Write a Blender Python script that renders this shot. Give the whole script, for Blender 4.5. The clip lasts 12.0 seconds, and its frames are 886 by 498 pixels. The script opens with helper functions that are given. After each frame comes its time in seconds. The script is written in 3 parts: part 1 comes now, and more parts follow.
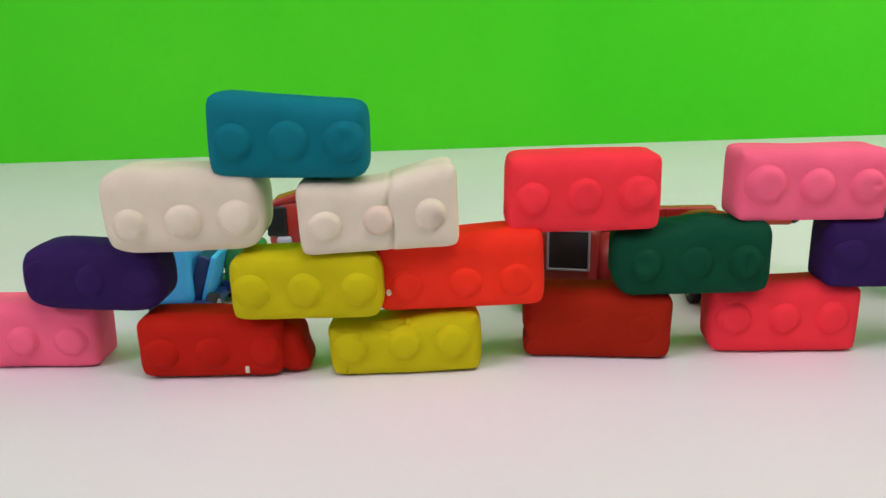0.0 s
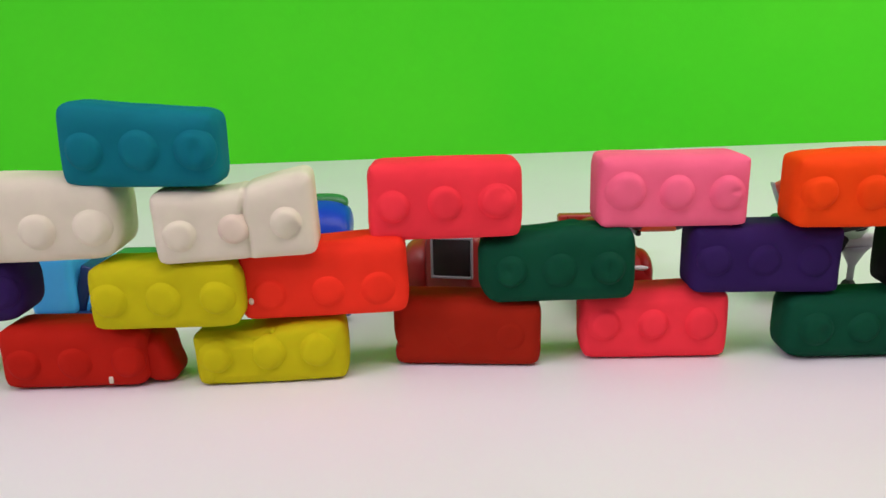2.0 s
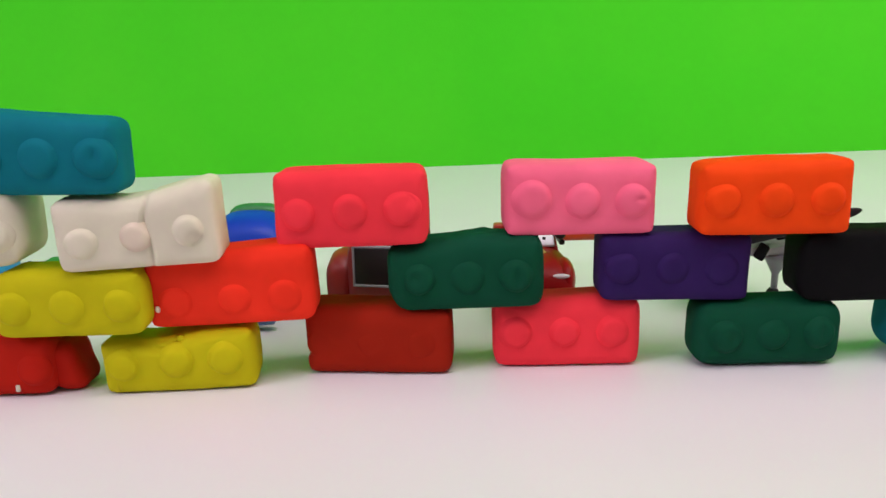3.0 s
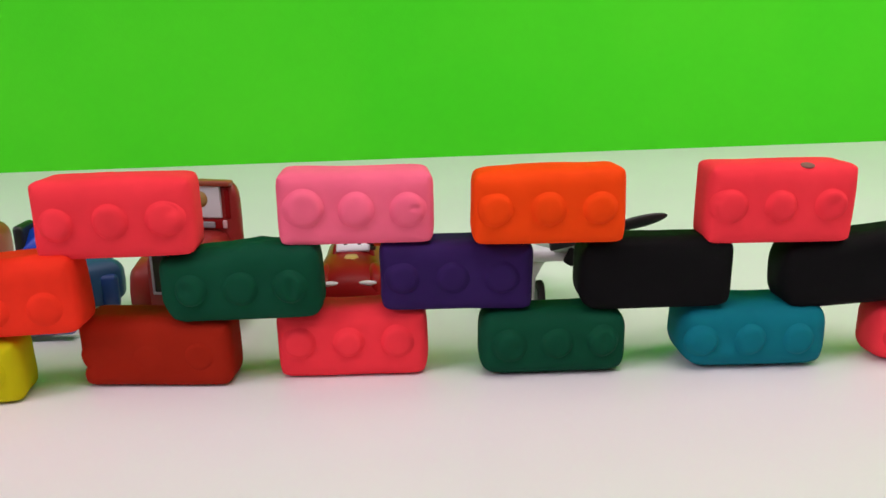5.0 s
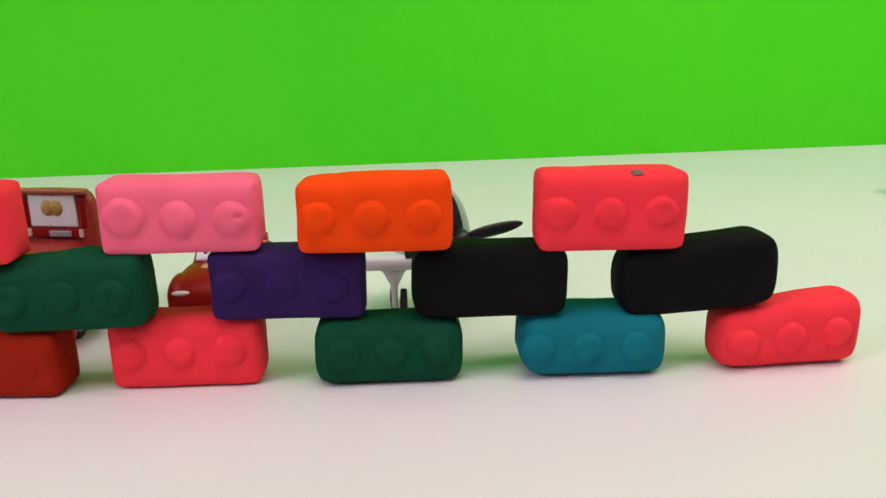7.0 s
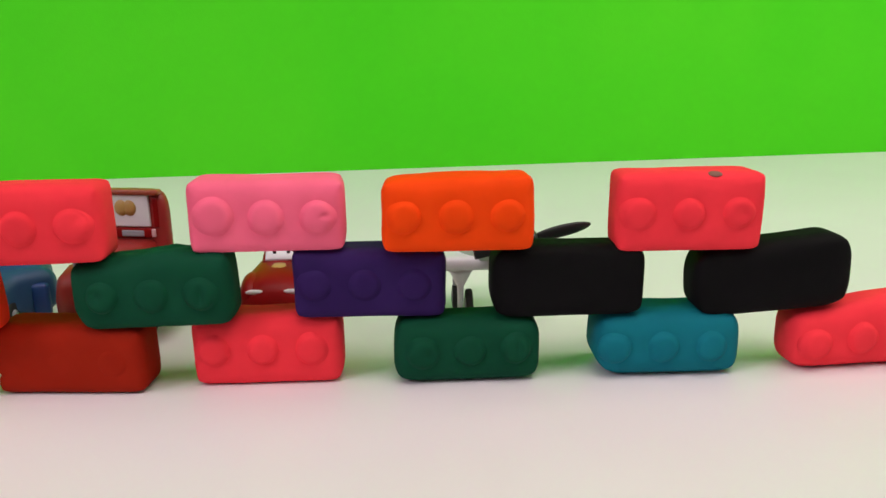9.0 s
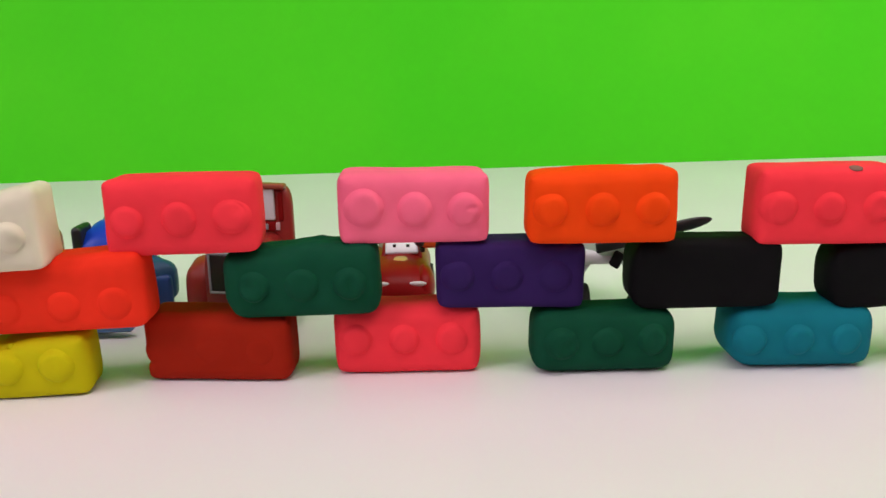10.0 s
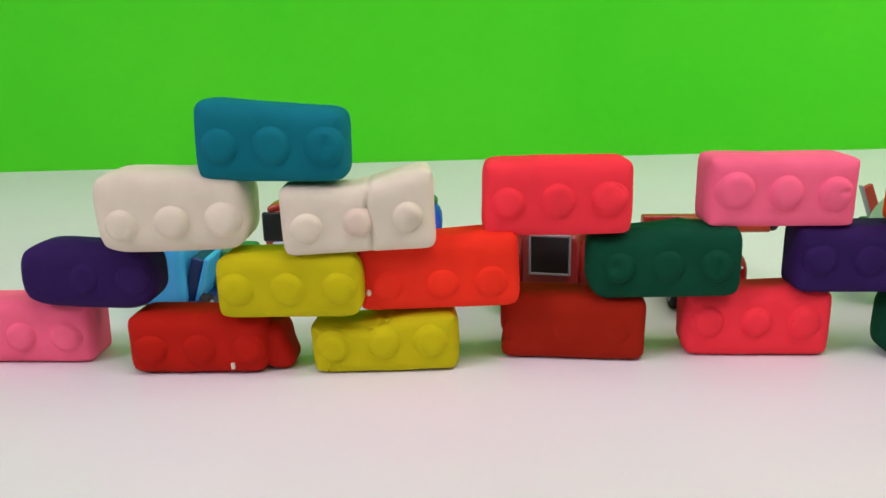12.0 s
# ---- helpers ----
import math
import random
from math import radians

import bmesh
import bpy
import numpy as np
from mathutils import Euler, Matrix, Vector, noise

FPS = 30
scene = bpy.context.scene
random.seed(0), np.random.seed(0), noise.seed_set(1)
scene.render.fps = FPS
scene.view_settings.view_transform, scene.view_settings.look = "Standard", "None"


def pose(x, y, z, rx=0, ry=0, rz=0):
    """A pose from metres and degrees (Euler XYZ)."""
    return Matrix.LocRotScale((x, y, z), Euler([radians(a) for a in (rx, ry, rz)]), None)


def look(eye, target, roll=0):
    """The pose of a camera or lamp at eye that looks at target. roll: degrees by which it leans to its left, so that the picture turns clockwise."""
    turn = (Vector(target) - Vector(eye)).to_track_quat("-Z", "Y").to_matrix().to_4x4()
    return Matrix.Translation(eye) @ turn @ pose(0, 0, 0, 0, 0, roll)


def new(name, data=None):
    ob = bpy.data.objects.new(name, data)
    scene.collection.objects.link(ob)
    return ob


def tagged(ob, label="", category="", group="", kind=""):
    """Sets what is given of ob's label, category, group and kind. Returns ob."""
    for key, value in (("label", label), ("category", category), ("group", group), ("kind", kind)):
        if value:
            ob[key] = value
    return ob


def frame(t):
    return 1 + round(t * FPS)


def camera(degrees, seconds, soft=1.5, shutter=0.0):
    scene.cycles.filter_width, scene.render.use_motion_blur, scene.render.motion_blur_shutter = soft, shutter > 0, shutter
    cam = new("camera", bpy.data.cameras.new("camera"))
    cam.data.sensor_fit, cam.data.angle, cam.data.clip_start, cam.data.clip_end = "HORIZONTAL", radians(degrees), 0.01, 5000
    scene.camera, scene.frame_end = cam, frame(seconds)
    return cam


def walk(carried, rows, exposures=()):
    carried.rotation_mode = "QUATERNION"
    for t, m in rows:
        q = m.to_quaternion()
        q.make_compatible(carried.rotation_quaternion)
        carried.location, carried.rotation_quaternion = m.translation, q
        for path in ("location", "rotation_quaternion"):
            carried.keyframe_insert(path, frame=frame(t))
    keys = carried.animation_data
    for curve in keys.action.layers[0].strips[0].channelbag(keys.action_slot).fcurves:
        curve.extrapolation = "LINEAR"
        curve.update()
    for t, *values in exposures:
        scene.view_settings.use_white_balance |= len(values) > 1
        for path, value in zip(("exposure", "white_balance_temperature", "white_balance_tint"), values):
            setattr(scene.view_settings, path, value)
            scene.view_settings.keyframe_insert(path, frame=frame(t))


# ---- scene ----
cam = camera(59.8, 12.0, soft=1.55)
PATH = [
    (0, (0.0036, -0.0246, 0.1279), (0.0008, 0.2251, 0.0554), -1.02),
    (0.5, (0.0145, -0.0245, 0.1277), (0.0128, 0.2257, 0.0570), -1.15),
    (1, (0.0244, -0.0261, 0.1253), (0.0239, 0.2247, 0.0567), -1.17),
    (1.5, (0.0367, -0.0239, 0.1279), (0.0358, 0.2259, 0.0558), -1.13),
    (2, (0.0507, -0.0251, 0.1265), (0.0515, 0.2254, 0.0571), -1.15),
    (2.5, (0.0681, -0.0254, 0.1277), (0.0697, 0.2253, 0.0587), -1.07),
    (3, (0.0842, -0.0267, 0.1246), (0.0862, 0.2249, 0.0591), -1.13),
    (5, (0.1558, -0.0214, 0.1300), (0.1693, 0.2287, 0.0603), -0.65),
    (5.5, (0.1772, -0.0228, 0.1292), (0.1899, 0.2277, 0.0605), -0.84),
    (6, (0.1888, -0.0227, 0.1266), (0.2024, 0.2283, 0.0603), -0.79),
    (6.5, (0.2022, -0.0213, 0.1290), (0.2170, 0.2292, 0.0609), -0.76),
    (7.4, (0.2238, -0.0227, 0.1294), (0.2396, 0.2281, 0.0624), -0.72),
    (8.3, (0.2184, -0.0239, 0.1299), (0.2354, 0.2271, 0.0640), -0.68),
    (8.5, (0.2113, -0.0247, 0.1303), (0.2284, 0.2260, 0.0636), -0.58),
    (9, (0.1885, -0.0257, 0.1284), (0.2027, 0.2255, 0.0628), -0.60),
    (9.5, (0.1589, -0.0318, 0.1295), (0.1730, 0.2193, 0.0637), -0.36),
    (10, (0.1390, -0.0299, 0.1257), (0.1483, 0.2219, 0.0615), -0.58),
    (10.5, (0.1141, -0.0288, 0.1274), (0.1171, 0.2221, 0.0593), -0.71),
    (11, (0.0801, -0.0327, 0.1259), (0.0781, 0.2185, 0.0587), -0.91),
    (11.5, (0.0476, -0.0351, 0.1259), (0.0423, 0.2159, 0.0583), -0.88),
    (12, (0.0186, -0.0354, 0.1262), (0.0100, 0.2155, 0.0583), -0.90),
]
walk(cam, [(t, look(eye, target, roll)) for t, eye, target, roll in PATH],
     [(0.0, 0.01, 6400, 16), (2.0, 0.06, 6380, 17.5), (5.5, 0.03, 6560, 14.5), (8.5, 0.01, 6760, 14.5), (10.5, 0.04, 6600, 16.5), (12.0, 0.05, 6380, 17.5)])

# world and lamps
world = bpy.data.worlds.new("room_light")
scene.world = world
world.use_nodes = True
world.node_tree.nodes["Background"].inputs[0].default_value = (0.9, 0.95, 1.0, 1)
world.node_tree.nodes["Background"].inputs[1].default_value = 0.17


def area_lamp(name, eye, target, wide, high, watts, colour):
    lamp = bpy.data.lights.new(name, "AREA")
    lamp.shape, lamp.size, lamp.size_y, lamp.energy, lamp.color = "RECTANGLE", wide, high, watts, colour
    ob = new(name, lamp)
    ob.matrix_world = look(eye, target)
    return ob


area_lamp("ceiling_lamp", (0.50, -0.20, 1.50), (0.45, 0.25, 0.0), 1.5, 0.8, 15.6, (1.0, 0.89, 0.89))
# unseen key light at the left front, placed by the bricks' shadow direction; no window
area_lamp("left_key_light", (-1.72, -0.98, 1.66), (0.2, 0.27, 0.02), 0.55, 0.55, 23.5, (0.95, 0.83, 1.0))
# added warm fill from the right, unseen, to turn the table's green shade olive
area_lamp("warm_fill", (1.25, 0.42, 0.95), (0.35, 0.42, 0.02), 0.42, 0.42, 4.4, (1.0, 0.96, 0.76))

CM = 0.01


# ---- materials ----
def nodes_of(mat):
    mat.use_nodes = True
    nt = mat.node_tree
    return nt, nt.nodes["Principled BSDF"]


def surface(name, colour, rough=0.5, metal=0.0, spread=0.08, grain=300.0, bump=0.15, coat=0.0, blotch=40.0, second=None, shine=0.5):
    """A procedural surface: two scales of colour variation, uneven gloss and fine relief."""
    mat = bpy.data.materials.new(name)
    nt, bsdf = nodes_of(mat)
    coord = nt.nodes.new("ShaderNodeTexCoord")
    info = nt.nodes.new("ShaderNodeObjectInfo")
    shift = nt.nodes.new("ShaderNodeVectorMath")
    shift.operation = "ADD"
    nt.links.new(coord.outputs["Object"], shift.inputs[0])
    nt.links.new(info.outputs["Random"], shift.inputs[1])
    big, small = nt.nodes.new("ShaderNodeTexNoise"), nt.nodes.new("ShaderNodeTexNoise")
    big.inputs["Scale"].default_value, small.inputs["Scale"].default_value = blotch, grain
    big.inputs["Detail"].default_value, small.inputs["Detail"].default_value = 3.0, 4.0
    for n in (big, small):
        nt.links.new(shift.outputs[0], n.inputs["Vector"])
    ramp = nt.nodes.new("ShaderNodeValToRGB")
    c = np.array(colour)
    d = np.array(second) if second is not None else np.clip(c * (1 + 1.2 * spread) + 0.02 * spread, 0, 1)
    ramp.color_ramp.elements[0].position, ramp.color_ramp.elements[1].position = 0.3, 0.7
    ramp.color_ramp.elements[0].color = (*(c * (1 - spread)), 1)
    ramp.color_ramp.elements[1].color = (*d, 1)
    nt.links.new(big.outputs[0], ramp.inputs[0])
    nt.links.new(ramp.outputs[0], bsdf.inputs["Base Color"])
    gloss = nt.nodes.new("ShaderNodeMapRange")
    gloss.inputs["To Min"].default_value, gloss.inputs["To Max"].default_value = rough - 0.07, min(1.0, rough + 0.1)
    nt.links.new(small.outputs[0], gloss.inputs["Value"])
    nt.links.new(gloss.outputs[0], bsdf.inputs["Roughness"])
    relief = nt.nodes.new("ShaderNodeBump")
    relief.inputs["Strength"].default_value, relief.inputs["Distance"].default_value = bump, 0.0015
    nt.links.new(small.outputs[0], relief.inputs["Height"])
    nt.links.new(relief.outputs[0], bsdf.inputs["Normal"])
    bsdf.inputs["Metallic"].default_value = metal
    bsdf.inputs["Specular IOR Level"].default_value = shine
    bsdf.inputs["Coat Weight"].default_value = coat
    return mat


def clay(name, colour):
    return surface(name, colour, rough=0.7, spread=0.06, grain=190.0, bump=0.09, blotch=55.0, shine=0.07)


CLAY = {
    "coral": clay("coral_clay", (0.95, 0.044, 0.062)),
    "pink": clay("pink_clay", (0.95, 0.15, 0.26)),
    "orange": clay("orange_clay", (0.92, 0.065, 0.004)),
    "scarlet": clay("scarlet_clay", (0.92, 0.038, 0.015)),
    "red": clay("red_clay", (0.48, 0.015, 0.006)),
    "dark_red": clay("dark_red_clay", (0.34, 0.017, 0.005)),
    "yellow": clay("yellow_clay", (0.55, 0.51, 0.005)),
    "white": clay("white_clay", (0.74, 0.69, 0.54)),
    "stained": clay("stained_white_clay", (0.74, 0.63, 0.50)),
    "teal": clay("teal_clay", (0.002, 0.17, 0.22)),
    "green": clay("green_clay", (0.003, 0.068, 0.033)),
    "purple": clay("purple_clay", (0.032, 0.013, 0.093)),
    "black": clay("black_clay", (0.0045, 0.0045, 0.005)),
}
TABLE = surface("white_laminate", (0.765, 0.755, 0.775), rough=0.42, spread=0.02, grain=900.0, bump=0.03, blotch=6.0)
BOARD = surface("green_paper", (0.059, 0.74, 0.018), rough=0.85, spread=0.05, grain=500.0, bump=0.08, blotch=5.0, second=(0.077, 0.74, 0.020), shine=0.1)
PLASTER = surface("white_plaster", (0.82, 0.80, 0.80), rough=0.9, spread=0.03, grain=120.0, bump=0.1, blotch=2.0)
BOARDS = surface("brown_floor", (0.22, 0.14, 0.08), rough=0.5, spread=0.2, grain=60.0, bump=0.1, blotch=4.0)
RED_PAINT = surface("red_enamel", (0.24, 0.006, 0.006), rough=0.34, spread=0.05, grain=200.0, bump=0.02, coat=0.0, shine=0.14)
TRUCK_RED = surface("truck_red_plastic", (0.28, 0.017, 0.014), rough=0.42, spread=0.06, grain=200.0, bump=0.03, coat=0.05)
ORANGE_PAINT = surface("orange_enamel", (0.75, 0.10, 0.015), rough=0.3, spread=0.05, grain=200.0, bump=0.02, coat=0.5)
BROWN_PAINT = surface("brown_enamel", (0.30, 0.055, 0.025), rough=0.4, spread=0.15, grain=150.0, bump=0.05, coat=0.2)
BROWN_RED = surface("red_brown_enamel", (0.36, 0.022, 0.012), rough=0.35, spread=0.12, grain=150.0, bump=0.04, coat=0.2)
FIN_RED = surface("fin_red_plastic", (0.50, 0.06, 0.035), rough=0.4, spread=0.1, grain=150.0, bump=0.04)
GOLD = surface("gold_print", (0.45, 0.28, 0.08), rough=0.4, spread=0.15, grain=300.0, bump=0.02)
WHITE_PLASTIC = surface("white_plastic", (0.72, 0.73, 0.76), rough=0.35, spread=0.03, grain=300.0, bump=0.02)
PINK_PLASTIC = surface("pale_pink_plastic", (0.62, 0.42, 0.42), rough=0.35, spread=0.06, grain=300.0, bump=0.02)
PALE_GREY = surface("pale_grey_plastic", (0.45, 0.50, 0.56), rough=0.4, spread=0.05, grain=300.0, bump=0.02)
GREY_PLASTIC = surface("grey_plastic", (0.28, 0.30, 0.32), rough=0.4, spread=0.08, grain=300.0, bump=0.03)
PALE_GREEN = surface("pale_green_plastic", (0.42, 0.55, 0.44), rough=0.3, spread=0.06, grain=200.0, bump=0.02)
DARK_GREEN = surface("dark_green_plastic", (0.012, 0.09, 0.035), rough=0.4, spread=0.1, grain=200.0, bump=0.03)
GREEN_PLASTIC = surface("green_plastic", (0.03, 0.22, 0.06), rough=0.4, spread=0.1, grain=200.0, bump=0.03)
BLACK_PLASTIC = surface("black_plastic", (0.012, 0.013, 0.013), rough=0.35, spread=0.1, grain=200.0, bump=0.03)
MATT_BLACK = surface("matt_black_plastic", (0.008, 0.008, 0.008), rough=0.75, spread=0.1, grain=200.0, bump=0.03, shine=0.15)
SPECK = surface("grey_brown_clay", (0.22, 0.10, 0.075), rough=0.8, spread=0.1, grain=200.0, bump=0.1)
RUBBER = surface("black_rubber", (0.015, 0.015, 0.015), rough=0.8, spread=0.1, grain=300.0, bump=0.1)
BLUE_PAINT = surface("blue_enamel", (0.004, 0.05, 0.48), rough=0.4, spread=0.08, grain=200.0, bump=0.02, coat=0.1, shine=0.25)
NAVY = surface("navy_plastic", (0.007, 0.035, 0.14), rough=0.4, spread=0.1, grain=200.0, bump=0.03)
TEAL_BLUE = surface("teal_blue_plastic", (0.012, 0.06, 0.14), rough=0.5, spread=0.1, grain=200.0, bump=0.03)
STEEL_BLUE = surface("steel_blue_plastic", (0.07, 0.17, 0.40), rough=0.4, spread=0.08, grain=200.0, bump=0.02)
SKY_BLUE = surface("sky_blue_plastic", (0.06, 0.50, 0.98), rough=0.3, spread=0.06, grain=200.0, bump=0.02)
CHROME = surface("chrome", (0.75, 0.75, 0.75), rough=0.15, metal=1.0, spread=0.03, grain=200.0, bump=0.01)


# ---- mesh helpers: all lengths in centimetres ----
def finish(name, bm, mat, smooth=True):
    bmesh.ops.recalc_face_normals(bm, faces=bm.faces[:])
    bmesh.ops.scale(bm, vec=(CM, CM, CM), verts=bm.verts[:])
    me = bpy.data.meshes.new(name)
    for f in bm.faces:
        f.smooth = smooth
    bm.to_mesh(me)
    bm.free()
    me.materials.append(mat)
    return me


def part(name, bm, mat, parent, label="", smooth=True):
    ob = new(name, finish(name, bm, mat, smooth))
    ob.parent = parent
    return tagged(ob, label)


def thing(name, m, label, category, group=""):
    ob = new(name)
    ob.empty_display_size = 0.02
    ob.matrix_basis = m
    return tagged(ob, label, category, group)


def at(x, y, z=0.0, rx=0, ry=0, rz=0):
    return pose(x * CM, y * CM, z * CM, rx, ry, rz)


def taller(share):
    return Matrix.Diagonal((1, 1, share, 1))


def steps(half, r, n):
    """Samples along one side: close together in the rounded ends, even between."""
    inner = half - r
    ends = [inner + r * a for a in (0.35, 0.7, 1.0)]
    mid = list(np.linspace(-inner, inner, n + 1))
    return [-e for e in reversed(ends)] + mid + ends


def rounded(size, r, n=(10, 5, 5), centre=(0, 0, 0)):
    """A box with rounded edges and corners, as a grid that can be bent afterwards."""
    bm = bmesh.new()
    half = [s / 2 for s in size]
    grid = [steps(h, min(r, 0.98 * h), k) for h, k in zip(half, n)]
    inner = [h - min(r, 0.98 * h) for h in half]
    made = {}

    def vert(p):
        key = tuple(round(v, 5) for v in p)
        if key not in made:
            q = Vector([max(-i, min(i, v)) for v, i in zip(p, inner)])
            d = Vector(p) - q
            made[key] = bm.verts.new(q + d.normalized() * r + Vector(centre) if d.length > 1e-6 else Vector(p) + Vector(centre))
        return made[key]

    for axis in range(3):
        a, b = [k for k in range(3) if k != axis]
        for side in (-1, 1):
            for i in range(len(grid[a]) - 1):
                for j in range(len(grid[b]) - 1):
                    quad = []
                    for u, v in ((i, j), (i + 1, j), (i + 1, j + 1), (i, j + 1)):
                        p = [0, 0, 0]
                        p[axis], p[a], p[b] = side * half[axis], grid[a][u], grid[b][v]
                        quad.append(vert(p))
                    if len(set(quad)) == 4:
                        bm.faces.new(quad)
    return bm


def box(size, centre, r=0.06):
    return rounded(size, min(r, 0.45 * min(size)), (1, 1, 1), centre)


def lathe(profile, turns=28, axis="z", centre=(0, 0, 0)):
    """A turned body from (radius, height) pairs round an axis."""
    bm = bmesh.new()
    rings = []
    for r, h in profile:
        ring = []
        for k in range(turns):
            a = 2 * math.pi * k / turns
            c, s = r * math.cos(a), r * math.sin(a)
            p = {"z": (c, s, h), "y": (c, h, s), "x": (h, c, s)}[axis]
            ring.append(bm.verts.new(Vector(p) + Vector(centre)))
        rings.append(ring)
    for one, two in zip(rings, rings[1:]):
        for k in range(turns):
            bm.faces.new((one[k], one[(k + 1) % turns], two[(k + 1) % turns], two[k]))
    bm.faces.new(rings[0])
    bm.faces.new(rings[-1])
    return bm


def dome(radii, centre, low=-1.0, rings=12, turns=32):
    """An ellipsoid, cut off flat below the share low of its height."""
    angles = np.linspace(math.asin(low), math.pi / 2 * 0.995, rings)
    bm = lathe([(math.cos(a), math.sin(a)) for a in angles], turns)
    bmesh.ops.scale(bm, vec=radii, verts=bm.verts[:])
    bmesh.ops.translate(bm, vec=centre, verts=bm.verts[:])
    return bm


def loft(sections, power=4.0, turns=28):
    """A body along y through sections (y, half width, bottom, top, middle x)."""
    bm = bmesh.new()
    rings = []
    for y, w, z0, z1, x in sections:
        ring = []
        for k in range(turns):
            a = 2 * math.pi * k / turns
            c, s = math.cos(a), math.sin(a)
            ring.append(bm.verts.new((x + w * math.copysign(abs(c) ** (2 / power), c), y, (z0 + z1) / 2 + (z1 - z0) / 2 * math.copysign(abs(s) ** (2 / power), s))))
        rings.append(ring)
    for one, two in zip(rings, rings[1:]):
        for k in range(turns):
            bm.faces.new((one[k], one[(k + 1) % turns], two[(k + 1) % turns], two[k]))
    bm.faces.new(rings[0])
    bm.faces.new(rings[-1])
    return bm


# ---- the room ----
def slab(name, size, centre, mat, r=0.3):
    ob = new(name, finish(name, box(size, centre, r), mat))
    return tagged(ob, kind="structure")


slab("floor", (420, 400, 6), (10, -10, -78), BOARDS)
slab("ceiling", (420, 400, 6), (10, -10, 178), PLASTER)
slab("wall_left", (6, 400, 250), (-203, -10, 50), PLASTER)
slab("wall_right", (6, 400, 250), (223, -10, 50), PLASTER)
slab("wall_behind", (414, 6, 250), (10, -213, 50), PLASTER)
slab("wall_front", (414, 6, 250), (10, 193, 50), PLASTER)

table = thing("table", at(15, 45), "white laminate table under the clay wall", "table")
part("tabletop", box((230, 130, 3), (0, 0, -1.5), 0.3), TABLE, table)
for sx in (-1, 1):
    for sy in (-1, 1):
        part("leg", box((5, 5, 71.8), (sx * 108, sy * 58, -38.9), 0.4), TABLE, table)

backdrop = thing("backdrop_board", at(15, 81.7, 0, 0, 0, 6.11), "plain bright green paper board standing on the table", "backdrop")
part("panel", rounded((226, 0.6, 110), 0.02, (24, 1, 12), (0, 0.3, 55.0)), BOARD, backdrop)


# ---- clay bricks ----
def brick_body(length, depth, left, right, seed, r=0.4, wobble=0.03, bend=None, flare=0.0, corner=0.7, ends=0.45, brow=0.62, foot=0.36, rounds=7):
    """A block pressed in a mould: fat rounded edges round the front, a little wider or narrower (flare) at the open back, with a hand-made unevenness."""
    high = 2.6
    bm = rounded((length, depth, high), r, (56 if bend else 30, 14, 16), (0, depth / 2, high / 2))
    off = Vector((seed * 7.13, seed * 3.7, seed * 1.9))
    for v in bm.verts:
        for edge, level in ((brow, v.co.z - high + brow), (foot, foot - v.co.z)):
            dy = edge - v.co.y
            if dy > 0 and level > 0 and math.hypot(dy, level) > edge:
                pull = edge / math.hypot(dy, level)
                v.co.y += dy * (1 - pull)
                v.co.z += level * (1 - pull) * (-1 if v.co.z > high / 2 else 1)
        dx, dy = abs(v.co.x) - (length / 2 - corner), abs(v.co.y - depth / 2) - (depth / 2 - corner)
        if dx > 0 and dy > 0 and math.hypot(dx, dy) > corner:
            pull = corner / math.hypot(dx, dy)
            v.co.x -= math.copysign(dx * (1 - pull), v.co.x)
            v.co.y -= math.copysign(dy * (1 - pull), v.co.y - depth / 2)
        dx, dz = abs(v.co.x) - (length / 2 - ends), abs(v.co.z - high / 2) - (high / 2 - ends)
        if dx > 0 and dz > 0 and math.hypot(dx, dz) > ends:
            pull = ends / math.hypot(dx, dz)
            v.co.x -= math.copysign(dx * (1 - pull), v.co.x)
            v.co.z -= math.copysign(dz * (1 - pull), v.co.z - high / 2)
    for _ in range(rounds):
        bmesh.ops.smooth_vert(bm, verts=bm.verts[:], factor=0.5, use_axis_x=True, use_axis_y=True, use_axis_z=True)
    for v in bm.verts:
        v.co.x *= 1 + 2 * flare / length * max(0, v.co.y / depth)
        share = min(1, max(0, v.co.x / length + 0.5))
        p = v.co + off
        bulge = noise.noise_vector(p * 0.45) * wobble * 2.2 + noise.noise_vector(p * 1.3) * wobble * 0.4
        v.co.z *= (left + (right - left) * share) / high
        keep = min(1, max(0.15, v.co.z / 0.5))
        calm = 0.35 if v.co.y < 0.12 else 1.0
        v.co += Vector((bulge.x, bulge.y * calm, bulge.z * keep))
        if bend:
            v.co += Vector(bend(v.co.x, v.co.y, v.co.z))
    return bm


